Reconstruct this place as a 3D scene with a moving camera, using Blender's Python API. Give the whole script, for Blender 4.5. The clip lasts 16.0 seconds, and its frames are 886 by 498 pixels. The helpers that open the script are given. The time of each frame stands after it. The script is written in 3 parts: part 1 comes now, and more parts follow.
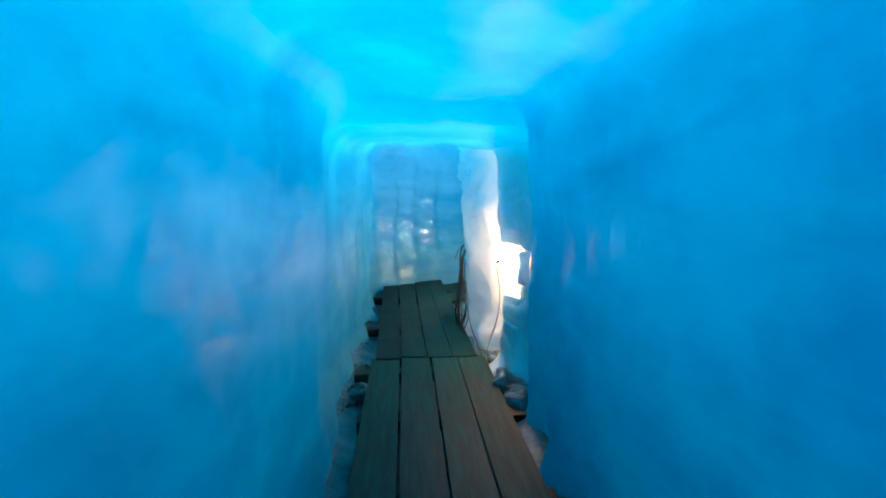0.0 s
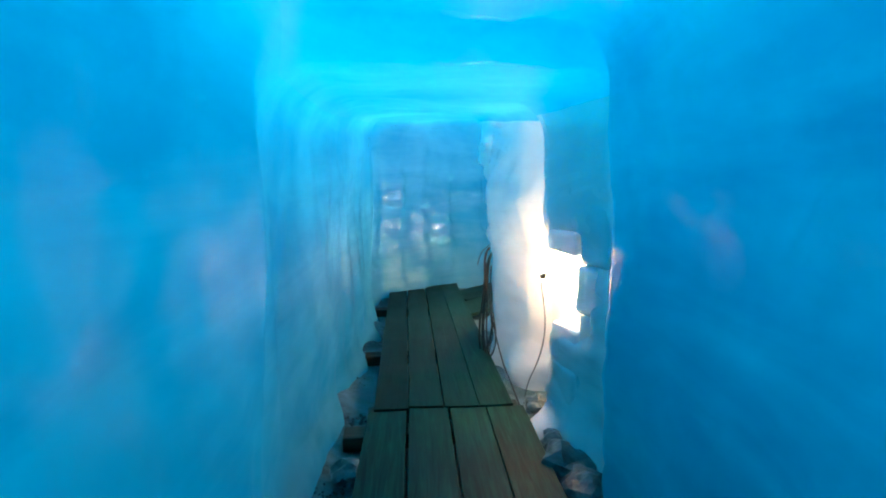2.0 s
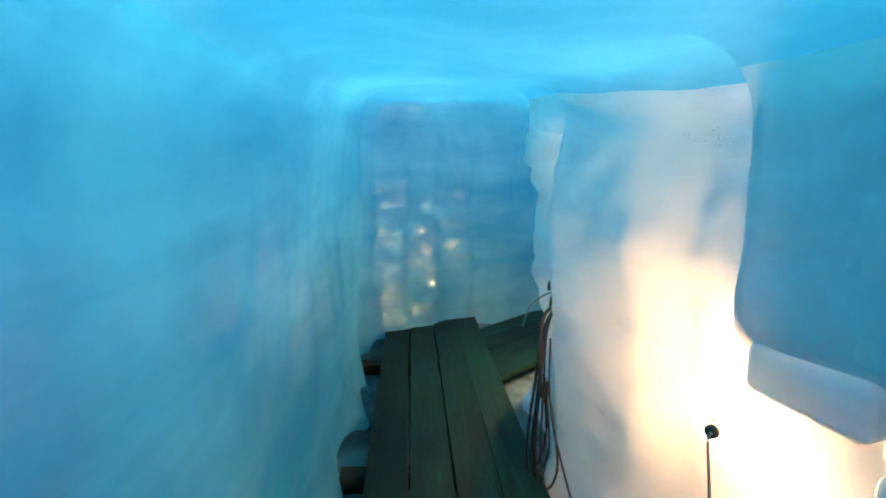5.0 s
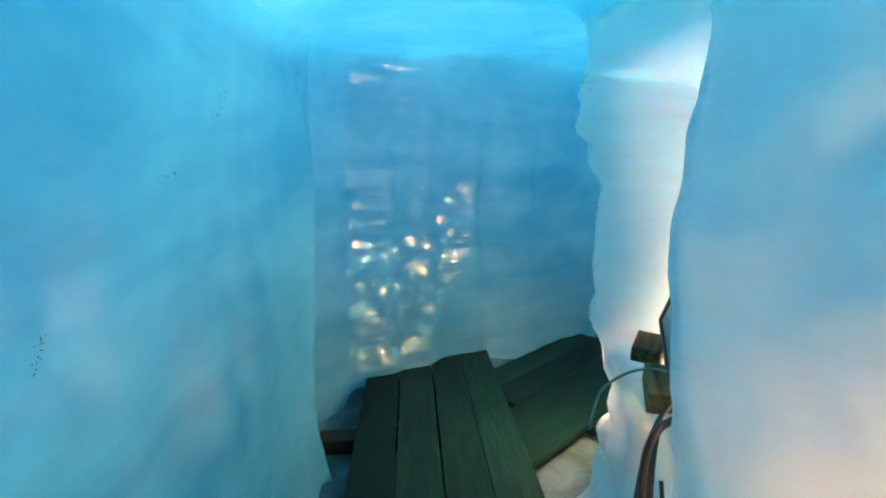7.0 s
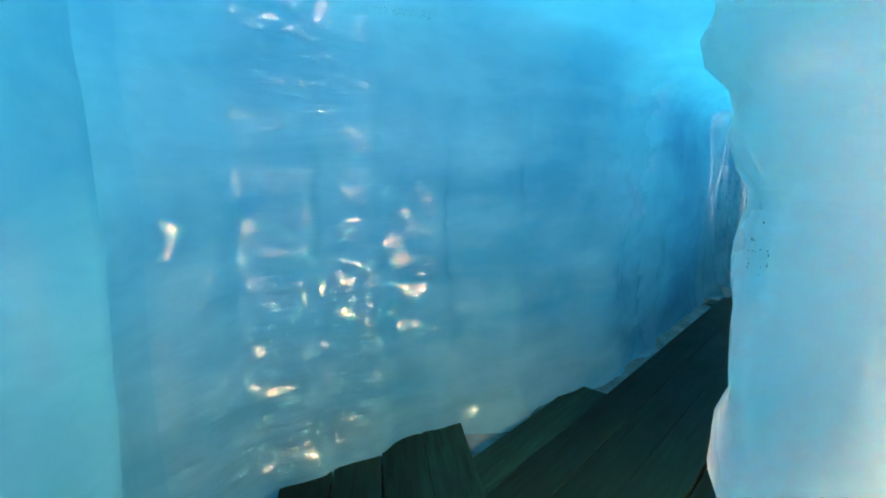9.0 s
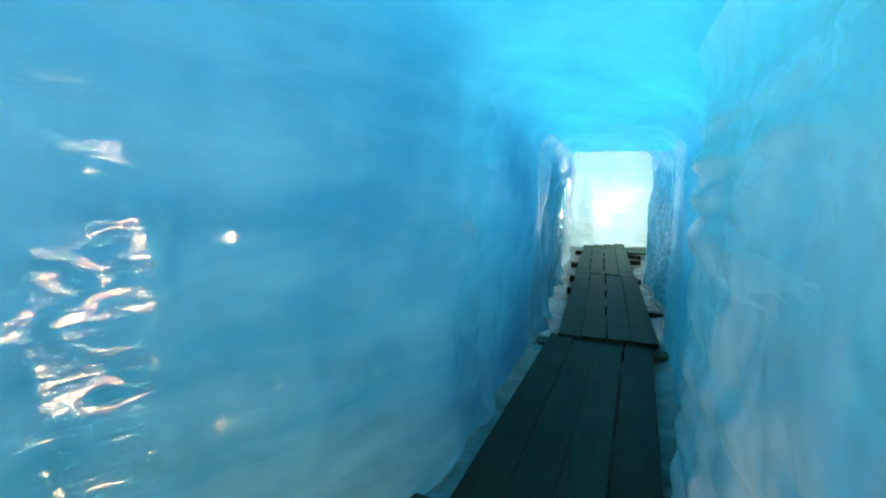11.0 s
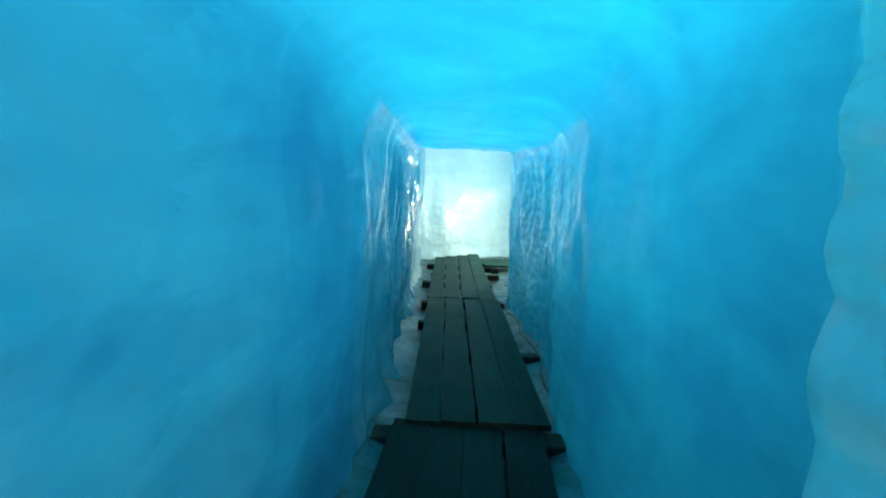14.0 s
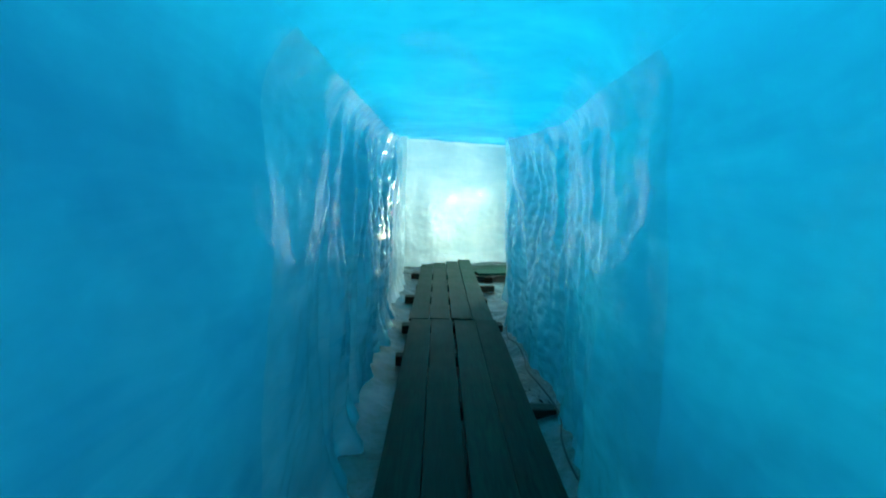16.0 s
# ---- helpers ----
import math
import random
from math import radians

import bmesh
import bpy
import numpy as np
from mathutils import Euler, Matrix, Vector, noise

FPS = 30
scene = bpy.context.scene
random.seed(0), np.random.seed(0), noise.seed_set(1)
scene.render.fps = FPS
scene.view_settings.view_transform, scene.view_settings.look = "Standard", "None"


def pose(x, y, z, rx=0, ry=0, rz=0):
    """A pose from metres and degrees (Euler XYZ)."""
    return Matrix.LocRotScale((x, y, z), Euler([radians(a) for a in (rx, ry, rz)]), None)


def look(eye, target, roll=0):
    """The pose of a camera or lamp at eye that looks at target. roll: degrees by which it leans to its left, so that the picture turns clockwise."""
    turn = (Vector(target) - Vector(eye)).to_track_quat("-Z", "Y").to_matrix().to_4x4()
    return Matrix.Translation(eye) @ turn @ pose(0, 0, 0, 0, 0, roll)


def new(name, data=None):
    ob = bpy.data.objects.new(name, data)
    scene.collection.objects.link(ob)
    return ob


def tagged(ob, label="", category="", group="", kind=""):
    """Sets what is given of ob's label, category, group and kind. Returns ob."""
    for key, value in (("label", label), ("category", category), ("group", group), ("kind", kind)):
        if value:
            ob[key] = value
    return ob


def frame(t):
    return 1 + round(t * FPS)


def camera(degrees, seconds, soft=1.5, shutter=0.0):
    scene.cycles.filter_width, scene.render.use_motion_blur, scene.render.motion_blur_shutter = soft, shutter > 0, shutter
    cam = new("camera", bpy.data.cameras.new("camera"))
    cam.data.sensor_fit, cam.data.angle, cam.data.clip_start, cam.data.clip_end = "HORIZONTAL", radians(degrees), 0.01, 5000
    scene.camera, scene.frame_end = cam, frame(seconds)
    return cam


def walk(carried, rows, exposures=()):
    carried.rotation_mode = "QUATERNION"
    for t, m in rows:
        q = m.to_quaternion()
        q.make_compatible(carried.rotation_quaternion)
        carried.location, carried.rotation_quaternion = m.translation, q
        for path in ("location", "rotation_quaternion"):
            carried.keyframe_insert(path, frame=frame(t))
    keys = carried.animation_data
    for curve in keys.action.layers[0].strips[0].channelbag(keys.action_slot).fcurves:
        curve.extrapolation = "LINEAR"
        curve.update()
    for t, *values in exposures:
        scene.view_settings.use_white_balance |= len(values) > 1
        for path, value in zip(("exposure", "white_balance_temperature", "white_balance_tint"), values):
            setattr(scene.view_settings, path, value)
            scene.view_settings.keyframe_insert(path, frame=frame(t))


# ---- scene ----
cam = camera(82.9, 16.0, soft=2.0)
PATH = [
    (0, (-0.217, -0.296, 1.633), (-0.159, 1.688, 1.389), -0.4),
    (0.5, (-0.274, 0.018, 1.625), (-0.217, 2.0, 1.367), -0.8),
    (1, (-0.235, 0.373, 1.637), (-0.315, 2.35, 1.348), 0.5),
    (1.5, (-0.217, 0.709, 1.623), (-0.252, 2.692, 1.367), 1.6),
    (2, (-0.256, 1.066, 1.614), (-0.241, 3.045, 1.325), -1.0),
    (2.5, (-0.266, 1.397, 1.604), (-0.316, 3.381, 1.352), 0.7),
    (3, (-0.236, 1.77, 1.579), (-0.321, 3.746, 1.286), 0.6),
    (3.2, (-0.234, 1.897, 1.582), (-0.305, 3.874, 1.285), 0.2),
    (5.3, (-0.391, 3.157, 1.744), (-0.368, 5.126, 1.389), -0.2),
    (5.5, (-0.377, 3.295, 1.741), (-0.335, 5.261, 1.375), -1.1),
    (6, (-0.371, 3.684, 1.697), (-0.399, 5.649, 1.327), -1.6),
    (6.5, (-0.362, 4.012, 1.699), (-0.457, 5.966, 1.283), -1.1),
    (7, (-0.366, 4.389, 1.663), (-0.368, 6.355, 1.296), -0.8),
    (7.5, (-0.423, 4.694, 1.643), (-0.372, 6.66, 1.277), -1.9),
    (8, (-0.394, 5.076, 1.601), (-0.368, 7.048, 1.267), -0.4),
    (8.2, (-0.385, 5.206, 1.604), (-0.338, 7.175, 1.261), -0.8),
    (10.3, (-0.108, 6.378, 1.593), (0.356, 8.293, 1.246), 2.7),
    (10.5, (-0.086, 6.479, 1.583), (0.476, 8.371, 1.258), 2.9),
    (11, (0.024, 6.748, 1.586), (0.854, 8.546, 1.306), 1.7),
    (11.5, (0.16, 6.998, 1.583), (1.109, 8.738, 1.312), 0.9),
    (12, (0.346, 7.254, 1.591), (1.428, 8.913, 1.313), 1.8),
    (12.5, (0.553, 7.541, 1.592), (1.785, 9.1, 1.361), 1.8),
    (13, (0.805, 7.815, 1.594), (2.092, 9.324, 1.332), -0.2),
    (13.5, (1.075, 8.084, 1.59), (2.361, 9.598, 1.351), 2.3),
    (14, (1.307, 8.331, 1.578), (2.625, 9.814, 1.331), 2.5),
    (14.5, (1.511, 8.596, 1.58), (2.908, 10.008, 1.346), 1.6),
    (15, (1.761, 8.832, 1.567), (3.129, 10.271, 1.329), 0.8),
    (15.5, (1.992, 9.014, 1.572), (3.323, 10.487, 1.33), 0.9),
    (16, (2.23, 9.256, 1.549), (3.576, 10.715, 1.301), 1.5),
]
EXPOSURES = [(0.0, 1.52, 6700, -3), (3.2, 1.4, 7300, -2), (5.3, 1.25, 8700, 3), (8.2, 1.35, 8500, 2), (10.3, 1.6, 9000, 0), (13.0, 1.5, 8700, -7), (16.0, 1.35, 8500, -13)]
walk(cam, [(t, look(eye, target, roll)) for t, eye, target, roll in PATH], EXPOSURES)
BULB, LOW, FLOOD, FAR = 125.0, 400.0, 110.0, 110.0

# ---- light ----
world = bpy.data.worlds.new("sky")
scene.world = world
world.use_nodes = True
wn, wl = world.node_tree.nodes, world.node_tree.links
sky = wn.new("ShaderNodeTexSky")
sky.sky_type, sky.sun_disc = "NISHITA", False
sky.sun_elevation, sky.sun_rotation = radians(52), radians(200)
wl.new(sky.outputs[0], wn["Background"].inputs[0])
wn["Background"].inputs[1].default_value = 0.15
sun = new("sun", bpy.data.lights.new("sun", "SUN"))
sun.data.energy, sun.data.angle, sun.data.color = 5.0, radians(0.5), (1.0, 0.95, 0.88)
sun.matrix_world = look((-6, -18, 30), (0, 0, 0))


# ---- materials ----
def material(name):
    m = bpy.data.materials.new(name)
    m.use_nodes = True
    n = m.node_tree.nodes
    return m, n, m.node_tree.links, n["Principled BSDF"]


def noise_node(n, l, scale, detail=5.0, rough=0.55, vec=None, distortion=0.0):
    t = n.new("ShaderNodeTexNoise")
    t.inputs["Scale"].default_value, t.inputs["Detail"].default_value = scale, detail
    t.inputs["Roughness"].default_value, t.inputs["Distortion"].default_value = rough, distortion
    if vec:
        l.new(vec, t.inputs["Vector"])
    return t


def ramp_node(n, l, fac, stops):
    r = n.new("ShaderNodeValToRGB")
    while len(r.color_ramp.elements) < len(stops):
        r.color_ramp.elements.new(0.5)
    for e, (p, c) in zip(r.color_ramp.elements, stops):
        e.position, e.color = p, (*c, 1)
    l.new(fac, r.inputs[0])
    return r


def mapped(n, l, scale, rot=(0, 0, 0), source="Object"):
    co, mp = n.new("ShaderNodeTexCoord"), n.new("ShaderNodeMapping")
    mp.inputs["Scale"].default_value = scale
    mp.inputs["Rotation"].default_value = rot
    l.new(co.outputs[source], mp.inputs["Vector"])
    return mp.outputs[0]


def bump_node(n, l, height, strength, distance, before=None):
    b = n.new("ShaderNodeBump")
    b.inputs["Strength"].default_value, b.inputs["Distance"].default_value = strength, distance
    l.new(height, b.inputs["Height"])
    if before:
        l.new(before, b.inputs["Normal"])
    return b.outputs[0]


def ice_material(name, body_lo, body_hi, through_lo, through_hi, clear=0.5, rough=0.22, ripple=0.5, waves=None, cell=6.0, ior=1.31, fade=None, wave_size=0.022, scatter=None, film=0.0):
    """Glacier ice: a milky wet surface that lets blue daylight through."""
    m, n, l, p = material(name)
    vec = mapped(n, l, (1, 1, 1))
    big = noise_node(n, l, 0.9, 4, 0.55, vec, 0.4)
    streaks = noise_node(n, l, 1.6, 5, 0.6, mapped(n, l, (0.5, 0.5, 2.2)), 0.6)
    fine = noise_node(n, l, 26, 6, 0.65, vec)
    cells = n.new("ShaderNodeTexVoronoi")
    cells.feature = "SMOOTH_F1"
    cells.inputs["Scale"].default_value = cell
    l.new(mapped(n, l, (1, 1, 1.7)), cells.inputs["Vector"])
    both = n.new("ShaderNodeMath")
    both.operation = "MULTIPLY_ADD"
    l.new(big.outputs[0], both.inputs[0])
    both.inputs[1].default_value = 0.6
    sc = n.new("ShaderNodeMath")
    sc.operation = "MULTIPLY"
    l.new(streaks.outputs[0], sc.inputs[0])
    sc.inputs[1].default_value = 0.4
    l.new(sc.outputs[0], both.inputs[2])
    body = ramp_node(n, l, both.outputs[0], [(0.40, body_lo), (0.60, body_hi)])
    glow = ramp_node(n, l, both.outputs[0], [(0.40, through_lo), (0.60, through_hi)])
    l.new(body.outputs[0], p.inputs["Base Color"])
    p.inputs["IOR"].default_value = ior
    p.inputs["Coat Weight"].default_value, p.inputs["Coat Roughness"].default_value, p.inputs["Coat IOR"].default_value = film, 0.05, 1.5
    if scatter:
        p.inputs["Subsurface Weight"].default_value, p.inputs["Subsurface Scale"].default_value = 1.0, scatter
        p.inputs["Subsurface Radius"].default_value = (1.0, 1.0, 1.0)
    rr = n.new("ShaderNodeMapRange")
    rr.inputs["To Min"].default_value, rr.inputs["To Max"].default_value = rough * 0.6, rough * 1.7
    if fade:
        dot, ease = n.new("ShaderNodeVectorMath"), n.new("ShaderNodeMapRange")
        dot.operation = "DOT_PRODUCT"
        dot.inputs[1].default_value = (fade[0], fade[1], 0)
        l.new(vec, dot.inputs[0])
        l.new(dot.outputs["Value"], ease.inputs[0])
        ease.inputs["From Min"].default_value, ease.inputs["From Max"].default_value = fade[2], fade[3]
        for key, wet in (("To Min", 0.6), ("To Max", 1.7)):
            dry = n.new("ShaderNodeMapRange")
            dry.inputs["To Min"].default_value, dry.inputs["To Max"].default_value = 0.36 * wet, rough * wet
            l.new(ease.outputs[0], dry.inputs[0])
            l.new(dry.outputs[0], rr.inputs[key])
    l.new(streaks.outputs[0], rr.inputs[0])
    l.new(rr.outputs[0], p.inputs["Roughness"])
    nb = bump_node(n, l, cells.outputs[0], ripple, 0.03)
    first = nb.node
    nb = bump_node(n, l, fine.outputs[0], 0.25, 0.006, nb)
    if waves:
        nb = bump_node(n, l, noise_node(n, l, 1.4, 1.5, 0.4, mapped(n, l, waves), 0.5).outputs[0], 0.6, wave_size, nb)
        if fade:
            strength = n.new("ShaderNodeMath")
            strength.operation = "MULTIPLY"
            strength.inputs[1].default_value = 0.6
            l.new(ease.outputs[0], strength.inputs[0])
            l.new(strength.outputs[0], nb.node.inputs["Strength"])
            more = n.new("ShaderNodeMapRange")
            more.inputs["To Min"].default_value, more.inputs["To Max"].default_value = ripple, 0.95
            l.new(ease.outputs[0], more.inputs[0])
            l.new(more.outputs[0], first.inputs["Strength"])
    l.new(nb, p.inputs["Normal"])
    l.new(nb, p.inputs["Coat Normal"])
    tr, mix = n.new("ShaderNodeBsdfTranslucent"), n.new("ShaderNodeMixShader")
    l.new(glow.outputs[0], tr.inputs[0])
    mix.inputs[0].default_value = clear
    l.new(p.outputs[0], mix.inputs[1])
    l.new(tr.outputs[0], mix.inputs[2])
    l.new(mix.outputs[0], n["Material Output"].inputs[0])
    return m


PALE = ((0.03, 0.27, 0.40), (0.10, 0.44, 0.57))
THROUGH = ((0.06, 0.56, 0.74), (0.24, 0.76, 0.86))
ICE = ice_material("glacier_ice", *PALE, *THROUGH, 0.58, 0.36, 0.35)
WET_ICE = ice_material("melting_ice", (0.05, 0.34, 0.46), (0.18, 0.52, 0.64), (0.07, 0.57, 0.75), (0.26, 0.78, 0.88), 0.58, 0.09, 0.35, (4, 4, 20), 6.0, 1.5, (0.72, 0.694, 8.4, 7.0), 0.014, film=0.55)
# pitted surface; its paler body adds the white light caught on the far jambs
PITTED_ICE = ice_material("pitted_ice", (0.10, 0.46, 0.56), (0.42, 0.72, 0.78), *THROUGH, 0.40, 0.13, 0.35, (4.5, 4.5, 1.5), 7.5, 1.40, (0.67, 0.742, 10.4, 12.2), 0.05, film=0.8)
# whitened copy of the ice: glow of bulb and floodlight put into its colour
LAMPLIT_ICE = ice_material("lamplit_ice", (0.76, 0.80, 0.81), (0.88, 0.90, 0.90), (0.84, 0.86, 0.87), (0.92, 0.93, 0.94), 0.32, 0.25, 0.35, scatter=0.18)
# paler than the other ice: brightness of lit walls and blocks is in its colour
LIT_PALE_ICE = ice_material("lit_pale_ice", (0.62, 0.74, 0.78), (0.84, 0.88, 0.89), (0.70, 0.80, 0.84), (0.86, 0.90, 0.92), 0.36, 0.22, 0.5, (3, 3, 4), 5.0, film=0.3)
ROOF_ICE = ice_material("roof_ice", (0.05, 0.30, 0.43), (0.18, 0.49, 0.62), (0.08, 0.56, 0.74), (0.27, 0.75, 0.86), 0.54, 0.36, 0.35)
DENSE = ice_material("deep_ice", (0.08, 0.18, 0.26), (0.12, 0.24, 0.32), (0.002, 0.05, 0.08), (0.003, 0.07, 0.10), 0.6, 0.5, 0.2)
SNOW = ice_material("snow_crust", (0.30, 0.62, 0.80), (0.36, 0.68, 0.85), (0.002, 0.46, 0.77), (0.004, 0.54, 0.85), 0.72, 0.5, 0.2)


def floor_material():
    m, n, l, p = material("trodden_ice")
    vec = mapped(n, l, (1, 1, 1))
    a, b = noise_node(n, l, 2.2, 6, 0.65, vec, 0.5), noise_node(n, l, 14, 6, 0.7, vec)
    c = ramp_node(n, l, a.outputs[0], [(0.36, (0.014, 0.018, 0.018)), (0.48, (0.05, 0.09, 0.10)), (0.70, (0.14, 0.23, 0.26))])
    d = ramp_node(n, l, b.outputs[0], [(0.30, (0.25, 0.24, 0.22)), (0.42, (1, 1, 1))])
    mx = n.new("ShaderNodeMix")
    mx.data_type, mx.blend_type = "RGBA", "MULTIPLY"
    mx.inputs[0].default_value = 0.8
    l.new(c.outputs[0], mx.inputs[6])
    l.new(d.outputs[0], mx.inputs[7])
    l.new(mx.outputs[2], p.inputs["Base Color"])
    p.inputs["Roughness"].default_value = 0.3
    l.new(bump_node(n, l, b.outputs[0], 0.7, 0.02), p.inputs["Normal"])
    return m


FLOOR_ICE = floor_material()


def wood_material(name, dark, light, rough=0.6):
    """Wet, trodden softwood; the grain runs along local X."""
    m, n, l, p = material(name)
    info = n.new("ShaderNodeObjectInfo")
    co, mp = n.new("ShaderNodeTexCoord"), n.new("ShaderNodeMapping")
    mp.inputs["Scale"].default_value = (1.1, 16, 16)
    sh = n.new("ShaderNodeVectorMath")
    sh.operation = "SCALE"
    sh.inputs[0].default_value = (37, 11, 5)
    l.new(info.outputs["Random"], sh.inputs["Scale"])
    l.new(sh.outputs[0], mp.inputs["Location"])
    l.new(co.outputs["Object"], mp.inputs["Vector"])
    grain = noise_node(n, l, 2.2, 8, 0.7, mp.outputs[0], 0.8)
    blot = noise_node(n, l, 3.0, 5, 0.6, co.outputs["Object"], 0.4)
    mid = tuple((a + b) / 2 for a, b in zip(dark, light))
    col = ramp_node(n, l, grain.outputs[0], [(0.36, dark), (0.52, mid), (0.66, light)])
    wet = ramp_node(n, l, blot.outputs[0], [(0.32, (0.45, 0.5, 0.5)), (0.62, (1.1, 1.1, 1.05))])
    mx = n.new("ShaderNodeMix")
    mx.data_type, mx.blend_type = "RGBA", "MULTIPLY"
    mx.inputs[0].default_value = 0.85
    l.new(col.outputs[0], mx.inputs[6])
    l.new(wet.outputs[0], mx.inputs[7])
    tone = n.new("ShaderNodeHueSaturation")
    mr = n.new("ShaderNodeMapRange")
    mr.inputs["To Min"].default_value, mr.inputs["To Max"].default_value = 0.55, 1.6
    l.new(info.outputs["Random"], mr.inputs[0])
    l.new(mr.outputs[0], tone.inputs["Value"])
    l.new(mx.outputs[2], tone.inputs["Color"])
    l.new(tone.outputs[0], p.inputs["Base Color"])
    r2 = n.new("ShaderNodeMapRange")
    r2.inputs["To Min"].default_value, r2.inputs["To Max"].default_value = rough - 0.2, rough + 0.2
    l.new(blot.outputs[0], r2.inputs[0])
    l.new(r2.outputs[0], p.inputs["Roughness"])
    p.inputs["Specular IOR Level"].default_value = 0.14
    l.new(bump_node(n, l, grain.outputs[0], 0.45, 0.006), p.inputs["Normal"])
    return m


PLANK = wood_material("wet_plank", (0.001, 0.012, 0.010), (0.006, 0.044, 0.034))
SLEEPER = wood_material("soaked_beam", (0.014, 0.013, 0.010), (0.035, 0.032, 0.024), 0.5)
BLOCK = wood_material("wood_block", (0.03, 0.026, 0.012), (0.22, 0.17, 0.085))


def plain_material(name, colour, rough=0.5, metal=0.0, speck=0.15, scale=40):
    m, n, l, p = material(name)
    t = noise_node(n, l, scale, 5, 0.6, mapped(n, l, (1, 1, 1)))
    c = ramp_node(n, l, t.outputs[0], [(0.3, tuple(v * (1 - speck) for v in colour)), (0.7, tuple(min(1, v * (1 + speck)) for v in colour))])
    l.new(c.outputs[0], p.inputs["Base Color"])
    p.inputs["Roughness"].default_value, p.inputs["Metallic"].default_value = rough, metal
    return m


def glow_material(name, colour, strength):
    m, n, l, p = material(name)
    e = n.new("ShaderNodeEmission")
    e.inputs[0].default_value, e.inputs[1].default_value = (*colour, 1), strength
    l.new(e.outputs[0], n["Material Output"].inputs[0])
    return m


RUBBER = plain_material("black_rubber", (0.012, 0.012, 0.013), 0.45)
GREY_CABLE = plain_material("grey_cable", (0.12, 0.15, 0.15), 0.5)
ALU = plain_material("cast_aluminium", (0.32, 0.34, 0.36), 0.45, 0.7, 0.2, 12)
DARK_RIM = plain_material("dark_rim", (0.03, 0.032, 0.035), 0.4, 0.3)
SOCKET = plain_material("bakelite", (0.05, 0.04, 0.03), 0.4)
GRIT = plain_material("wet_grit", (0.035, 0.032, 0.028), 0.6, 0.0, 0.5, 90)
BULB_GLOW = glow_material("bulb_glow", (1.0, 0.57, 0.34), BULB)
FLOOD_GLOW = glow_material("flood_glow", (1.0, 0.72, 0.48), FLOOD)
FAR_GLOW = glow_material("far_glow", (0.80, 0.97, 1.0), FAR)
LOW_GLOW = glow_material("low_bulb_glow", (1.0, 0.62, 0.40), LOW)


# ---- helpers ----
def link(name, bm, mat, parent=None, label="", smooth=False):
    me = bpy.data.meshes.new(name)
    bm.to_mesh(me)
    bm.free()
    for mt in (mat if isinstance(mat, (list, tuple)) else (mat,)):
        me.materials.append(mt)
    if smooth:
        me.polygons.foreach_set("use_smooth", [True] * len(me.polygons))
    ob = new(name, me)
    if parent:
        ob.parent = parent
    if label:
        ob["label"] = label
    return ob


def part(name, bm, mat, parent, label="", smooth=False, at=None):
    ob = link(name, bm, mat, parent, label, smooth)
    if at is not None:
        ob.matrix_basis = at
    return ob


def thing(name, m, label, category, group="", kind=""):
    ob = new(name)
    ob.empty_display_size = 0.1
    ob.matrix_world = m
    return tagged(ob, label, category, group, kind)


def box(sx, sy, sz, bevel=0.006, segs=2):
    bm = bmesh.new()
    bmesh.ops.create_cube(bm, size=1, matrix=Matrix.Diagonal((sx, sy, sz, 1)))
    if bevel:
        bmesh.ops.bevel(bm, geom=bm.edges[:], offset=bevel, segments=segs, affect="EDGES", profile=0.6)
    return bm


def tube(points, radius, sides=8):
    """A round cable through the points, smoothed."""
    pts = [Vector(p) for p in points]
    line = []
    for i in range(len(pts) - 1):
        p0, p1, p2, p3 = pts[max(i - 1, 0)], pts[i], pts[i + 1], pts[min(i + 2, len(pts) - 1)]
        for k in range(6):
            t = k / 6
            line.append(0.5 * ((2 * p1) + (p2 - p0) * t + (2 * p0 - 5 * p1 + 4 * p2 - p3) * t * t + (3 * p1 - p0 - 3 * p2 + p3) * t ** 3))
    line.append(pts[-1])
    bm, rings = bmesh.new(), []
    for i, p in enumerate(line):
        d = (line[min(i + 1, len(line) - 1)] - line[max(i - 1, 0)]).normalized()
        q = d.to_track_quat("Z", "Y").to_matrix()
        rings.append([bm.verts.new(p + q @ Vector((radius * math.cos(a), radius * math.sin(a), 0))) for a in (2 * math.pi * k / sides for k in range(sides))])
    for a, b in zip(rings, rings[1:]):
        for k in range(sides):
            bm.faces.new((a[k], a[(k + 1) % sides], b[(k + 1) % sides], b[k]))
    bm.faces.new(rings[0][::-1])
    bm.faces.new(rings[-1])
    bmesh.ops.recalc_face_normals(bm, faces=bm.faces[:])
    return bm


def turned(profile, sides=20):
    """A turned body about local Z from (radius, height) pairs."""
    bm = bmesh.new()
    rings = [[bm.verts.new((r * math.cos(a), r * math.sin(a), z)) for a in (2 * math.pi * k / sides for k in range(sides))] for r, z in profile]
    for a, b in zip(rings, rings[1:]):
        for k in range(sides):
            bm.faces.new((a[k], a[(k + 1) % sides], b[(k + 1) % sides], b[k]))
    bm.faces.new(rings[0][::-1])
    bm.faces.new(rings[-1])
    return bm


def smooth01(a, b, x):
    t = min(1.0, max(0.0, (x - a) / (b - a)))
    return t * t * (3 - 2 * t)


def window01(lo, hi, soft, x):
    return smooth01(lo - soft, lo + soft, x) * (1 - smooth01(hi - soft, hi + soft, x))


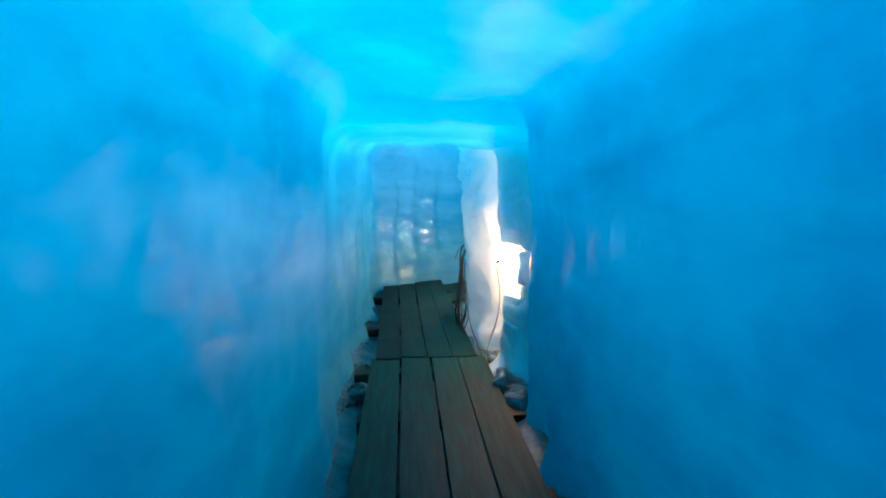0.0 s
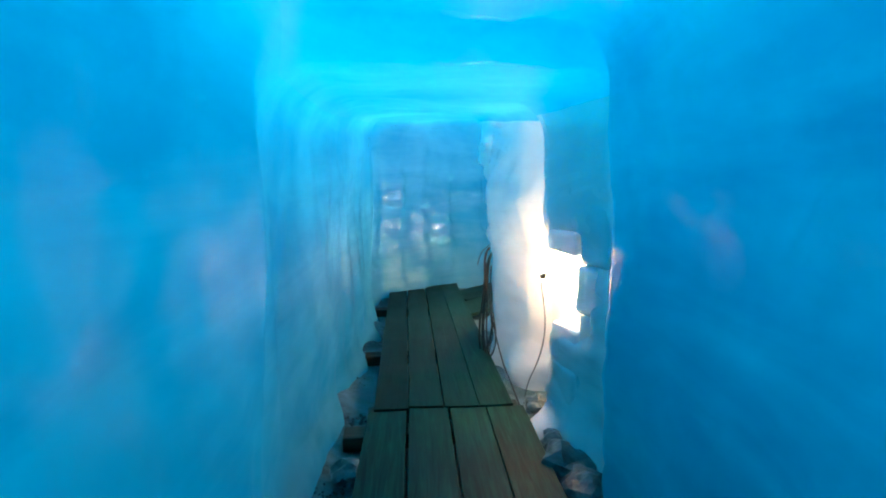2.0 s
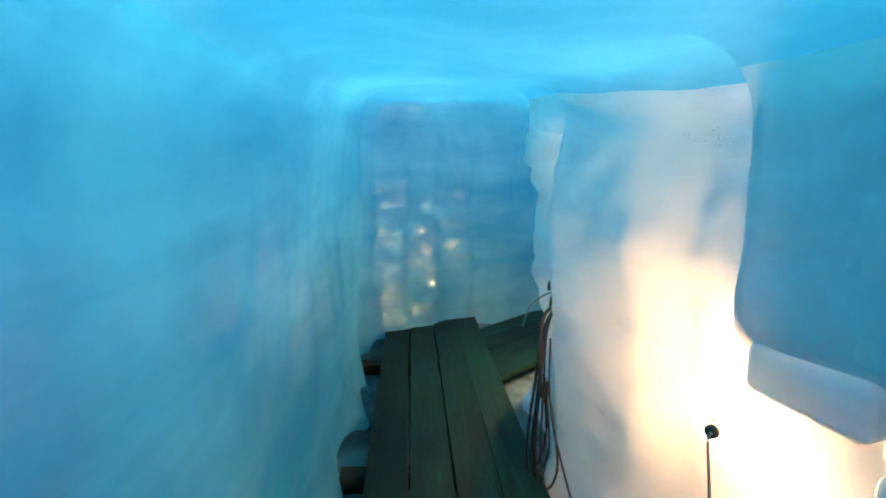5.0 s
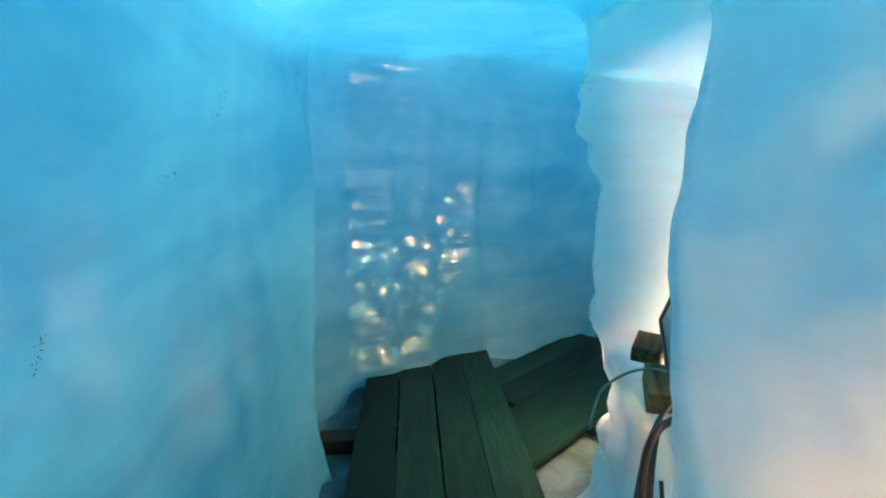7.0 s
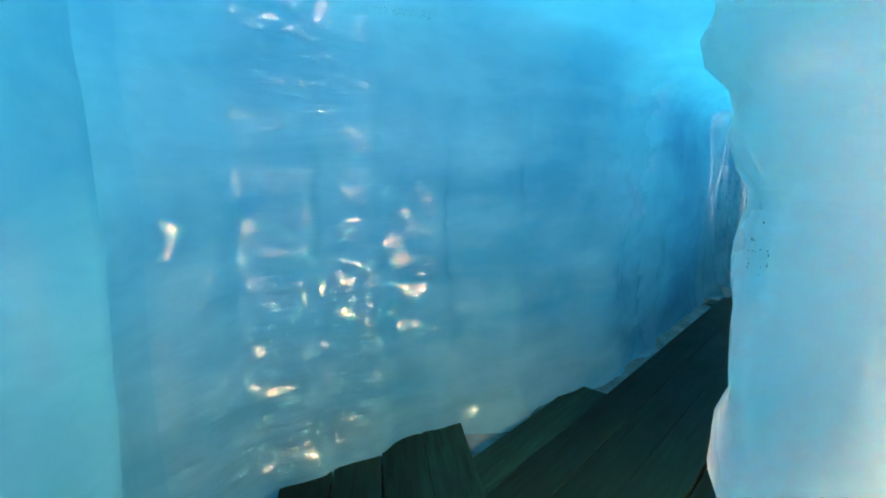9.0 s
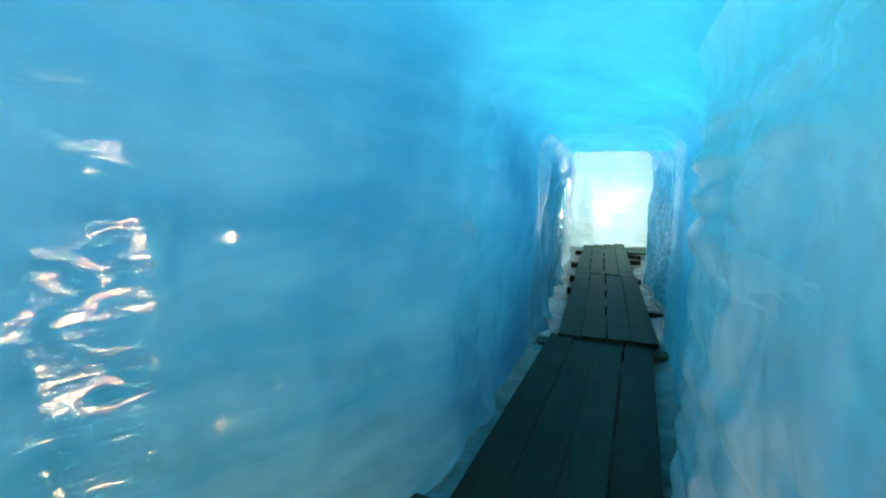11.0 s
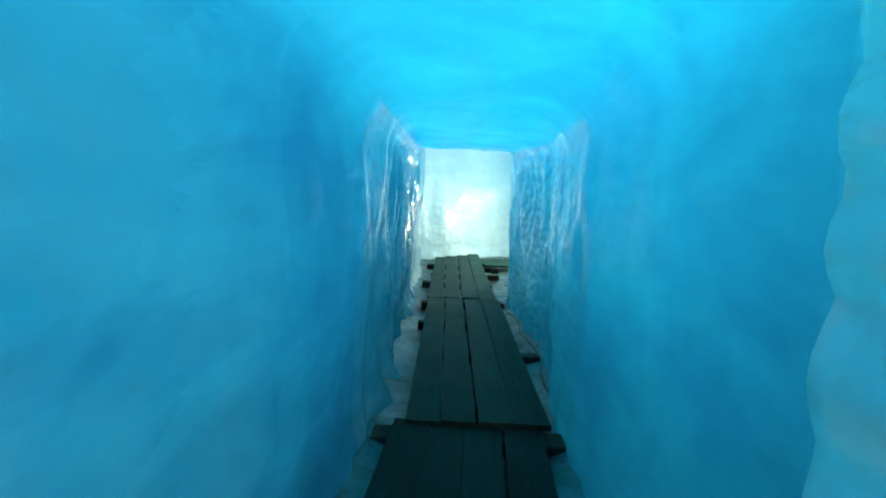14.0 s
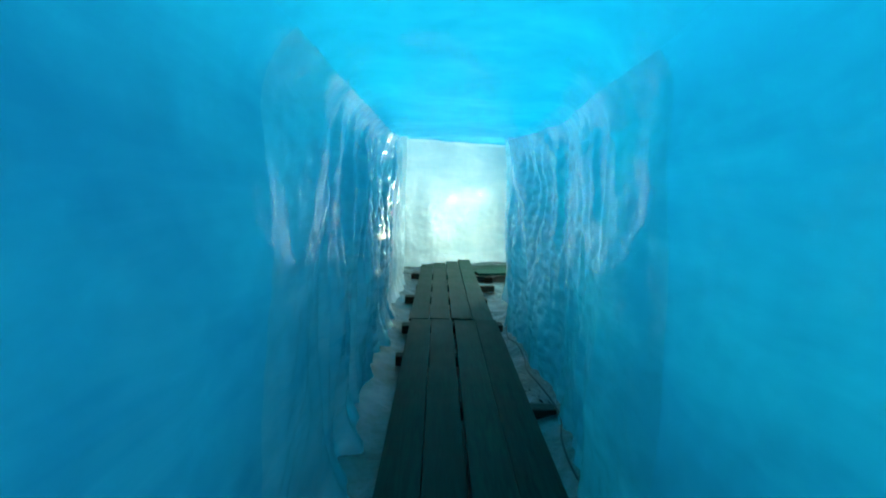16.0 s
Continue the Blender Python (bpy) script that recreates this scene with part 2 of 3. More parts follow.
# ---- the tunnel: stations with the left foot, the right foot and the height of the roof ----
STATIONS = [
    (-0.95, -3.5, 0.66, -3.5, 2.27), (-0.93, 0.0, 0.66, 0.0, 2.25), (-0.90, 2.0, 0.62, 2.2, 2.24),
    (-0.87, 2.68, 0.56, 3.36, 2.22), (-0.99, 2.98, 0.70, 3.46, 2.07), (-1.05, 3.6, 0.66, 3.72, 2.07),
    (-1.07, 4.15, 0.52, 4.16, 2.07), (-1.07, 4.28, 0.475, 4.29, 2.07), (-1.07, 4.5, 0.70, 4.42, 2.08),
    (-1.07, 4.68, 0.69, 4.66, 2.09), (-1.07, 4.82, 0.65, 4.86, 2.1), (-1.06, 5.12, 0.49, 5.04, 2.12),
    (-1.06, 5.55, 0.29, 5.56, 2.15), (-1.06, 5.75, 0.30, 5.70, 2.16), (-1.06, 6.70, 0.28, 6.34, 2.22),
    (-1.05, 6.90, 0.29, 6.46, 2.25), (-1.30, 7.06, 0.44, 6.70, 2.28), (-1.38, 7.45, 0.68, 6.93, 2.3),
    (-1.06, 7.92, 0.93, 7.09, 2.33), (-0.5, 8.20, 1.28, 7.42, 2.34), (0.02, 8.50, 1.72, 7.92, 2.33),
    (0.5, 8.68, 2.24, 8.49, 2.3), (1.05, 9.04, 2.54, 8.53, 2.24), (2.88, 10.88, 3.9, 9.92, 2.1),
    (3.23, 11.24, 4.40, 10.46, 2.08), (4.38, 12.52, 5.55, 11.44, 2.10), (5.03, 13.22, 6.20, 12.30, 2.10),
    (5.74, 13.98, 6.78, 13.04, 2.12), (5.88, 14.20, 7.05, 13.10, 2.45), (7.30, 15.78, 8.12, 14.22, 2.5),
    (8.50, 17.26, 8.62, 14.17, 2.5), (10.25, 16.85, 9.49, 13.79, 2.5), (12.7, 15.7, 10.9, 13.1, 2.5),
]
KEY_L = [Vector(s[0:2]) for s in STATIONS]
KEY_R = [Vector(s[2:4]) for s in STATIONS]
FOOT = -0.32


def tunnel_rows(step):
    """Even samples of the stations: left foot, right foot, height, arc lengths."""
    rows, al, ar = [], 0.0, 0.0
    for i in range(len(STATIONS) - 1):
        n = max(2, int(max((KEY_L[i + 1] - KEY_L[i]).length, (KEY_R[i + 1] - KEY_R[i]).length) / step))
        for k in range(n):
            t = k / n
            rows.append((KEY_L[i].lerp(KEY_L[i + 1], t), KEY_R[i].lerp(KEY_R[i + 1], t), STATIONS[i][4] * (1 - t) + STATIONS[i + 1][4] * t, i + t))
    rows.append((KEY_L[-1], KEY_R[-1], STATIONS[-1][4], len(STATIONS) - 1.0))
    return rows


def wave(p, size, seed=0.0):
    return noise.noise(Vector((p[0] / size + seed, p[1] / size - seed, p[2] / size + 2 * seed)))


GROOVES = (0.02, 0.45, 0.82, 1.20, 1.75)  # flutes of the wall that faces the first passage, along it


def relief_left(p, u):
    """Outward metres by which the left wall is cut."""
    x, y, z = p
    d = 0.06 * wave(p, 0.9, 3) + 0.035 * wave((x, y, z * 0.45), 0.33, 7) + 0.008 * wave(p, 0.09, 1)
    if 17.5 < u < 24:
        a = (Vector((x, y)) - KEY_L[18]).length + 0.05 * wave((0, 0, z), 0.8, 4)
        f = window01(17.9, 22.6, 0.5, u) * (0.35 + 0.65 * smooth01(2.0, 1.3, z))
        for g, width in zip(GROOVES, (0.43, 0.37, 0.38, 0.55, 0.6)):
            if g - 0.16 < a < g + width:
                d += f * (0.055 * smooth01(g - 0.16, g, a) * (1 - smooth01(g, g + width, a)))
        d += f * (0.016 * wave((x * 0.5, y * 0.5, z * 2.5), 0.22, 11) + 0.035 * wave((x * 0.6, y * 0.6, z * 1.6 + 0.3 * x), 0.3, 19))
    if u > 24.2:
        f = window01(23.6, 28.5, 0.5, u)
        d += f * 0.14 * abs(wave((x, y, z * 0.14), 0.24, 21)) + f * smooth01(24.9, 25.6, u) * 0.05 * abs(wave((x, y, z), 0.075, 17))
    if u < 14:
        d += 0.02 * wave((x, y, z * 0.25), 0.22, 31)
    d -= 0.16 * smooth01(0.25, -0.25, z) * (0.5 + wave(p, 0.4, 5))
    return d


def relief_right(p, u):
    x, y, z = p
    d = 0.05 * wave(p, 0.9, 13) + 0.03 * wave((x, y, z * 0.6), 0.33, 17) + 0.007 * wave(p, 0.09, 2)
    course = z / 0.24 + 0.9 * wave((x * 0.3, y * 0.3, z), 0.55, 23)
    pillow = abs(math.sin(math.pi * course)) * (0.7 + 0.9 * wave((x * 0.4, y * 0.4, z), 0.4, 29))
    f = 0.5 * window01(2.9, 7.4, 0.25, u) + window01(13.9, 21.6, 0.3, u) + 0.8 * window01(20.2, 21.6, 0.3, u)
    d -= f * (0.04 * pillow - 0.018)
    # the lamp's alcove between the two pillars, with a sill
    d += 0.52 * window01(12.3, 14.45, 0.16, u) * window01(0.92 + 0.04 * wave(p, 0.3, 9), 1.93, 0.05, z)
    d += 0.05 * window01(12.3, 14.2, 0.2, u) * (1 - smooth01(0.5, 0.95, z))
    # the hollow melted round the bulb
    r = math.hypot(y - 4.60, z - 0.90)
    if u < 12:
        d += 0.06 * smooth01(0.20, 0.06, r)
        d += 0.17 * window01(5.4, 7.5, 0.3, u) * window01(0.66, 1.18, 0.12, z)
    d -= 0.05 * window01(11.0, 12.5, 0.3, u) * smooth01(1.0, 1.5, z)
    d -= 0.10 * window01(13.4, 15.6, 0.4, u) * smooth01(1.5, 1.85, z)
    d += 0.045 * window01(13.6, 15.2, 0.4, u) * smooth01(1.1, 0.8, z)
    d += 0.20 * window01(14.9, 17.3, 0.4, u) * smooth01(0.34, 0.12, math.hypot(0.8 * (y - 6.79), z - 0.66))
    if 7.5 < u < 13:
        d += window01(8.2, 12.2, 0.4, u) * (0.06 * abs(wave((x, y, z * 0.8), 0.55, 33)) + 0.03 * abs(wave(p, 0.2, 35)) - 0.04)
    if u > 22:
        d += window01(24, 27, 0.4, u) * 0.06 * abs(wave((x, y, z * 0.25), 0.19, 41)) + window01(25, 27, 0.3, u) * 0.03 * abs(wave((x, y, z), 0.09, 45))
        d += 0.06 * window01(24.8, 27.3, 0.3, u) * wave(p, 0.45, 43)
    d -= 0.20 * smooth01(0.3, -0.25, z) * (0.5 + wave(p, 0.35, 15)) * (1 + window01(5, 9, 1, u)) * (1 - 0.7 * smooth01(16, 18, u))
    return d


def relief_roof(p, u):
    x, y, z = p
    return 0.05 * wave(p, 1.1, 51) + 0.02 * wave(p, 0.35, 53) + 0.006 * wave(p, 0.1, 57)


def section(L, R, H, u):
    """Points of one cross-section from the left foot over the roof to the right foot: place, outward way, side."""
    ROUND = 0.26 - 0.10 * smooth01(10, 13, u) + 0.14 * smooth01(17, 19.5, u) - 0.18 * smooth01(23.2, 26.5, u)
    grain = (H - ROUND - FOOT) / 62.5
    across = (R - L).normalized()
    span, out = (R - L).length, []
    n = int((H - ROUND - FOOT) / grain)
    lean = 0.05
    for k in range(n):
        z = FOOT + (H - ROUND - FOOT) * k / n
        q = L + across * lean * max(z, 0) / 2
        out.append((Vector((q.x, q.y, z)), Vector((-across.x, -across.y, 0)), 0))
    m = 9
    for k in range(m):
        a = math.pi / 2 * k / m
        q = L + across * (lean * (H - ROUND) / 2 + ROUND * (1 - math.cos(a)))
        out.append((Vector((q.x, q.y, H - ROUND + ROUND * math.sin(a))), Vector((-across.x * math.cos(a), -across.y * math.cos(a), math.sin(a))), 0 if k < 5 else 1))
    half = len(out)
    w = span - 2 * (ROUND + lean * (H - ROUND) / 2)
    c = 26
    for k in range(c + 1):
        q = L + across * ((span - w) / 2 + w * k / c)
        out.append((Vector((q.x, q.y, H)), Vector((0, 0, 1)), 1))
    for p, o, side in reversed(out[:half]):
        s = Vector((p.x, p.y)) - L
        q = R - across * s.dot(across)
        oo = o.copy()
        oo.x, oo.y = -o.x, -o.y
        out.append((Vector((q.x, q.y, p.z)), oo, 2 if side == 0 else 1))
    return out


def build_shell():
    rows = tunnel_rows(0.035)
    # one count of points for every section
    grids, outs, sides = [], [], None
    for L, R, H, u in rows:
        sec = section(L, R, H, u)
        sides = [s[2] for s in sec]
        line, far = [], []
        nl = len(sec)
        for k, (p, o, side) in enumerate(sec):
            zt = smooth01(H - 0.45, H - 0.02, p.z)
            if k < nl / 2:
                dl = relief_left(p, u)
            else:
                dl = relief_right(p, u)
            d = dl * (1 - zt) + relief_roof(p, u) * zt
            line.append(p + o * d)
            far.append(p + o * (0.95 + 0.1 * wave(p, 1.5, 77)) + Vector((0, 0, -0.3 if k in (0, nl - 1) else 0)))
        grids.append(line)
        outs.append(far)
    grids_u = [row[3] for row in rows] + [99.0] * 9999
    nl = len(sides)
    cut1 = next(k for k in range(nl) if sides[k] == 1)
    cut2 = next(k for k in range(cut1, nl) if sides[k] == 2)
    for name, lo, hi, label in (("wall_west", 0, cut1, "hand-cut blue glacier ice wall, fluted and wet"),
                                ("ceiling", cut1, cut2, "pale blue translucent glacier ice roof"),
                                ("wall_east", cut2, nl - 1, "scalloped glacier ice wall with a lamp alcove")):
        ks = list(range(lo, hi + 1))
        nr, nk = len(grids), len(ks)
        verts = [tuple(grids[i][k]) for i in range(nr) for k in ks]
        faces = [(i * nk + j, i * nk + j + 1, (i + 1) * nk + j + 1, (i + 1) * nk + j) for i in range(nr - 1) for j in range(nk - 1)]
        mats = [0] * len(faces)
        # the outer face, coarser, and the edges that close the slab
        ri = list(range(0, nr, 4)) + ([nr - 1] if (nr - 1) % 4 else [])
        kj = list(range(0, nk, 3)) + ([nk - 1] if (nk - 1) % 3 else [])
        base = len(verts)
        verts += [tuple(outs[i][ks[j]]) for i in ri for j in kj]
        m = len(kj)
        more = [(base + a * m + b, base + (a + 1) * m + b, base + (a + 1) * m + b + 1, base + a * m + b + 1) for a in range(len(ri) - 1) for b in range(m - 1)]
        faces += more
        mats += [1] * len(more)
        me = bpy.data.meshes.new(name)
        me.from_pydata(verts, [], faces)
        me.materials.append(ROOF_ICE if name == "ceiling" else ICE)
        me.materials.append(SNOW if name == "ceiling" else DENSE)
        if name != "ceiling":
            me.materials.append(SNOW)
            inner = (nr - 1) * (nk - 1)
            for f in range(inner, len(faces)):
                u = rows[ri[(f - inner) // (m - 1)]][3]
                thin = 2.05 if name == "wall_east" and 6.5 < u < 21.5 else (1.2 if name == "wall_east" else (0.8 if 17 < u < 23.5 else 1.55))
                mats[f] = 2 if max(verts[v][2] for v in faces[f]) > thin else 1
        if name == "wall_west":
            me.materials.append(WET_ICE)
            mats = [3 if m == 0 and 17.2 < grids_u[f // (nk - 1)] < 22.5 else m for f, m in enumerate(mats)]
        if name != "ceiling":
            me.materials.append(PITTED_ICE)
            pitted = len(me.materials) - 1
            me.materials.append(LAMPLIT_ICE)
            me.materials.append(LIT_PALE_ICE)
            # bright far end: its lightness comes partly from the pale colour
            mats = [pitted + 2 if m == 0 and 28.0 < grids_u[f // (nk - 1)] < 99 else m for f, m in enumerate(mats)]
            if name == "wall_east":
                # whitened ice on the stretch that the lamps brighten
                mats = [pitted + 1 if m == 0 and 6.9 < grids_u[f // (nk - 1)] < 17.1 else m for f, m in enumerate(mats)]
                # pale ice where the wall and block stack look lit
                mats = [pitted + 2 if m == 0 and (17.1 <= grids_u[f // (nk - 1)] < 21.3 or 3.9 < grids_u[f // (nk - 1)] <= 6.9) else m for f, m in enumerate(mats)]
            mats = [pitted if m == 0 and 23.0 < grids_u[f // (nk - 1)] < 27.05 else m for f, m in enumerate(mats)]
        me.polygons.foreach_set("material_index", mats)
        me.polygons.foreach_set("use_smooth", [True] * len(faces))
        me.update()
        tagged(new(name, me), label, "ice ceiling" if name == "ceiling" else "ice wall", kind="structure")
    return rows


rows_built = build_shell()


def floor_level(x, y):
    return -0.15 + 0.035 * wave((x, y, 0), 0.6, 61) + 0.02 * wave((x, y, 0), 0.16, 63)


def build_floor():
    verts, faces, n = [], [], 44
    use = rows_built[::2] + [rows_built[-1]]
    for L, R, H, u in use:
        for k in range(n + 1):
            q = L.lerp(R, -0.12 + 1.24 * k / n)
            e = abs(2 * k / n - 1)
            verts.append((q.x, q.y, floor_level(q.x, q.y) + 0.10 * smooth01(0.55, 0.95, e)))
    for i in range(len(use) - 1):
        for k in range(n):
            a = i * (n + 1) + k
            faces.append((a, a + 1, a + n + 2, a + n + 1))
    me = bpy.data.meshes.new("floor")
    me.from_pydata(verts, [], faces)
    me.materials.append(FLOOR_ICE)
    me.polygons.foreach_set("use_smooth", [True] * len(faces))
    tagged(new("floor", me), "trodden grey-blue ice floor with grit", "ice floor", kind="structure")


build_floor()


def end_wall(name, L, R, H, back):
    """A closing ice wall across the passage, set beyond its end."""
    n, m, verts, faces = 24, 30, [], []
    way = Vector((back[0], back[1], 0)).normalized()
    for thick in (0.0, 0.6):
        for i in range(n + 1):
            q = L.lerp(R, -0.6 + 2.2 * i / n)
            for k in range(m + 1):
                p = Vector((q.x, q.y, -0.5 + 3.3 * k / m))
                verts.append(tuple(p + way * (0.02 + thick + 0.05 * wave(p, 0.7, 71) * (1 if thick == 0 else 0))))
    for s in (0, (n + 1) * (m + 1)):
        for i in range(n):
            for k in range(m):
                a = s + i * (m + 1) + k
                faces.append((a, a + 1, a + m + 2, a + m + 1))
    me = bpy.data.meshes.new(name)
    me.from_pydata(verts, [], faces)
    me.materials.append(ICE)
    me.polygons.foreach_set("use_smooth", [True] * len(faces))
    tagged(new(name, me), "plain blue glacier ice wall closing the passage", "ice wall", kind="structure")


end_wall("wall_south", KEY_L[0], KEY_R[0], 2.3, (0, -1))
end_wall("wall_north", KEY_L[-1], KEY_R[-1], 2.3, KEY_L[-1] - KEY_L[-2])

gbm = bmesh.new()
bmesh.ops.create_grid(gbm, x_segments=40, y_segments=40, size=600)
ground = link("ground", gbm, SNOW)
ground.location = (0, 0, -0.62)
tagged(ground, "snow-covered glacier surface reaching the horizon", "snow", kind="structure")

# ---- boardwalks ----
A_DIR = radians(90 + 2.6)
A2_DIR = radians(90 + 3.6)
B_DIR = radians(44)
B2_DIR = radians(47.9)
rng = random.Random(5)


def plank_mesh(length, width, thick, seed):
    """A sawn plank with a slight bow, worn edges and ends that are not quite square; local X along it."""
    r = random.Random(seed)
    bm = bmesh.new()
    n = 8
    skew = r.uniform(-0.012, 0.012)
    rings = []
    for i in range(n + 1):
        t = i / n
        x = length * t
        wob = 0.0015 * math.sin(6.3 * t * r.uniform(0.6, 1.0) + seed)
        lift = 0.004 * math.sin(3.1 * t + seed * 1.7)
        b = 0.0035
        pts = [(-width / 2 + wob, -thick), (-width / 2 + wob, -b), (-width / 2 + wob + b, 0), (0, -0.002), (width / 2 + wob - b, 0), (width / 2 + wob, -b), (width / 2 + wob, -thick)]
        rings.append([bm.verts.new((x + (skew * (y / width) if i in (0, n) else 0), y, z + lift)) for y, z in pts])
    for a, b in zip(rings, rings[1:]):
        for k in range(len(a)):
            bm.faces.new((a[k], b[k], b[(k + 1) % len(a)], a[(k + 1) % len(a)]))
    bm.faces.new(rings[0])
    bm.faces.new(rings[-1][::-1])
    bmesh.ops.recalc_face_normals(bm, faces=bm.faces[:])
    return bm


def boardwalk(origin, heading, planks, sleepers, z, label, group=""):
    """Planks (offset to the right, width, start, end) laid on cross beams (along, from, to, width)."""
    walkway = thing("boardwalk", Matrix.Translation((origin[0], origin[1], z)) @ Matrix.Rotation(heading, 4, "Z"), label, "boardwalk")
    for k, (off, width, a, b) in enumerate(planks):
        part("plank", plank_mesh(b - a, width, 0.04, k + a), PLANK, walkway, at=pose(a, -off, rng.uniform(-0.004, 0.003), rng.uniform(-0.4, 0.4), rng.uniform(-0.06, 0.06), rng.uniform(-0.12, 0.12)))
    for along, lo, hi, w in sleepers:
        bm = box(hi - lo, w, 0.10, 0.012)
        part("cross_beam", bm, SLEEPER, walkway, "dark soaked cross beam", at=pose(along, -(lo + hi) / 2, -0.098, rng.uniform(-1, 1), rng.uniform(-1.5, 1.5), 90 + rng.uniform(-3, 3)))
    return walkway


def rows_of(edges, a, b, gap=0.003):
    return [((e0 + e1) / 2, e1 - e0 - gap, a, b) for e0, e1 in zip(edges, edges[1:])]


# first passage, near length: origin on its left edge at y 0
boardwalk((-0.56, 0.0), A_DIR, rows_of([0, 0.27, 0.545, 0.80], -3.3, 4.37) + [(0.948, 0.262, -3.3, 4.365)],
          [(-2.5, -0.1, 1.15, 0.14), (-0.6, -0.12, 1.15, 0.14), (0.9, -0.12, 1.2, 0.14), (2.22, -0.16, 1.15, 0.13), (3.25, -0.05, 1.24, 0.15), (4.2, -0.16, 1.12, 0.16)],
          0.0, "wet grey-green plank boardwalk on ice, worn smooth")
# first passage, far length, its ends cut to the slant of the facing wall
boardwalk((-0.735, 4.385), A2_DIR, [(0.122, 0.245, 0, 3.72), (0.369, 0.244, 0.01, 3.86), (0.622, 0.245, 0, 3.98), (0.869, 0.243, 0.005, 4.10)],
          [(0.1, -0.05, 1.05, 0.12), (1.25, -0.16, 1.0, 0.13), (2.90, -0.24, 1.0, 0.14)],
          0.0, "wet dark plank boardwalk meeting a slanting ice wall")
# second passage, first length: it starts under the first boardwalk
n1 = Vector((0.694, -0.72))
d1 = Vector((0.72, 0.694))


def on_b(s, n):
    p = d1 * s + n1 * n
    return (p.x, p.y)


boardwalk(on_b(0, -5.63), B_DIR, [(-0.122, 0.243, 5.5, 6.9), (0.125, 0.246, 5.35, 10.0), (0.373, 0.245, 5.0, 10.0), (0.620, 0.245, 4.72, 10.0), (0.888, 0.262, 5.45, 10.0)],
          [(5.6, 0.2, 1.08, 0.14), (7.4, -0.02, 1.1, 0.14), (9.93, -0.13, 1.17, 0.2)],
          -0.03, "dark wet plank boardwalk turning into the second ice passage")
n2 = Vector((0.742, -0.67))
d2 = Vector((0.67, 0.742))


def on_c(s, n):
    p = d2 * s + n2 * n
    return (p.x, p.y)


boardwalk(on_c(0, -4.85), B2_DIR, [(0.118, 0.238, 10.30, 14.10), (0.361, 0.242, 10.30, 14.12), (0.623, 0.245, 10.30, 14.1), (0.872, 0.246, 10.30, 14.11)],
          [(10.6, 0.0, 1.0, 0.12), (11.9, 0.05, 1.2, 0.13), (13.0, -0.08, 1.0, 0.12), (14.1, -0.1, 1.08, 0.16)],
          0.0, "damp grey plank boardwalk with a wide middle gap")
boardwalk(on_c(0, -4.87), B2_DIR, [(0.118, 0.228, 14.14, 18.2), (0.362, 0.24, 14.15, 18.5), (0.622, 0.245, 14.14, 18.75), (0.875, 0.245, 14.14, 19.0)],
          [(15.5, -0.14, 1.05, 0.14), (16.4, -0.02, 1.25, 0.14), (17.4, -0.15, 1.2, 0.14)],
          0.0, "damp grey plank boardwalk running to a bright ice wall")
boardwalk(on_c(17.35, -3.84), B2_DIR - radians(78), [(-0.36, 0.24, 0.02, 3.4), (-0.11, 0.24, 0.05, 3.4), (-0.61, 0.24, -0.0, 3.4), (-0.86, 0.24, 0.0, 3.4)],
          [(0.2, -1.05, 0.15, 0.14), (1.8, -1.05, 0.15, 0.14)],
          -0.01, "damp plank boardwalk leading off round a corner")


# ---- lamps ----
def bulb_lamp(at, way, size, label, fall, glow):
    """A round white glowing globe in a dark socket; way points from the socket to the globe."""
    lamp = thing("bulb_lamp", Matrix.Translation(at), label, "lamp", "bulbs set in the ice")
    aim = Vector(way).normalized().to_track_quat("Z", "Y").to_matrix().to_4x4()
    ring = [(0.022, -size * 0.96)] + [(size * math.sin(a), -size * math.cos(a)) for a in (math.pi * k / 14 for k in range(3, 14))] + [(0.004, size)]
    part("bulb", turned(ring, 28), glow, lamp, "glowing white glass globe", True, aim)
    z = -size * 0.96
    sock = turned([(0.010, z - 0.07), (0.019, z - 0.066), (0.024, z - 0.055), (0.024, z - 0.02), (0.028, z - 0.016), (0.028, z - 0.004), (0.02, z + 0.004)], 20)
    part("socket", sock, SOCKET, lamp, "dark round lamp socket", False, aim)
    back = aim @ Vector((0, 0, z - 0.068))
    wire = tube([back, back + Vector((-0.01, -0.005, -0.03))] + fall, 0.005)
    part("cable", wire, GREY_CABLE, lamp, "thin grey hanging cable", True)
    hook = tube([aim @ Vector((0.022, 0, z - 0.03)), aim @ Vector((0.04, 0.01, z - 0.02)), aim @ Vector((0.055, 0.02, z + 0.03))], 0.003)
    part("hook", hook, DARK_RIM, lamp, "bent wire hook", True)


bulb_lamp((0.505, 4.47, 0.921), (0.50, 0.75, -0.10), 0.064, "bright white bulb lamp hung before melted ice",
          [Vector((-0.05, -0.10, -0.26)), Vector((-0.05, -0.06, -0.45)), Vector((-0.07, 0.05, -0.65)), Vector((-0.11, 0.14, -0.82)), Vector((-0.14, 0.16, -0.96))], BULB_GLOW)
bulb_lamp((0.57, 6.80, 0.66), (0.30, 0.35, 0.75), 0.05, "bare glowing bulb hung low behind the ice pillar",
          [Vector((-0.04, 0.02, -0.25)), Vector((-0.05, 0.03, -0.5)), Vector((-0.03, 0.05, -0.74))], LOW_GLOW)


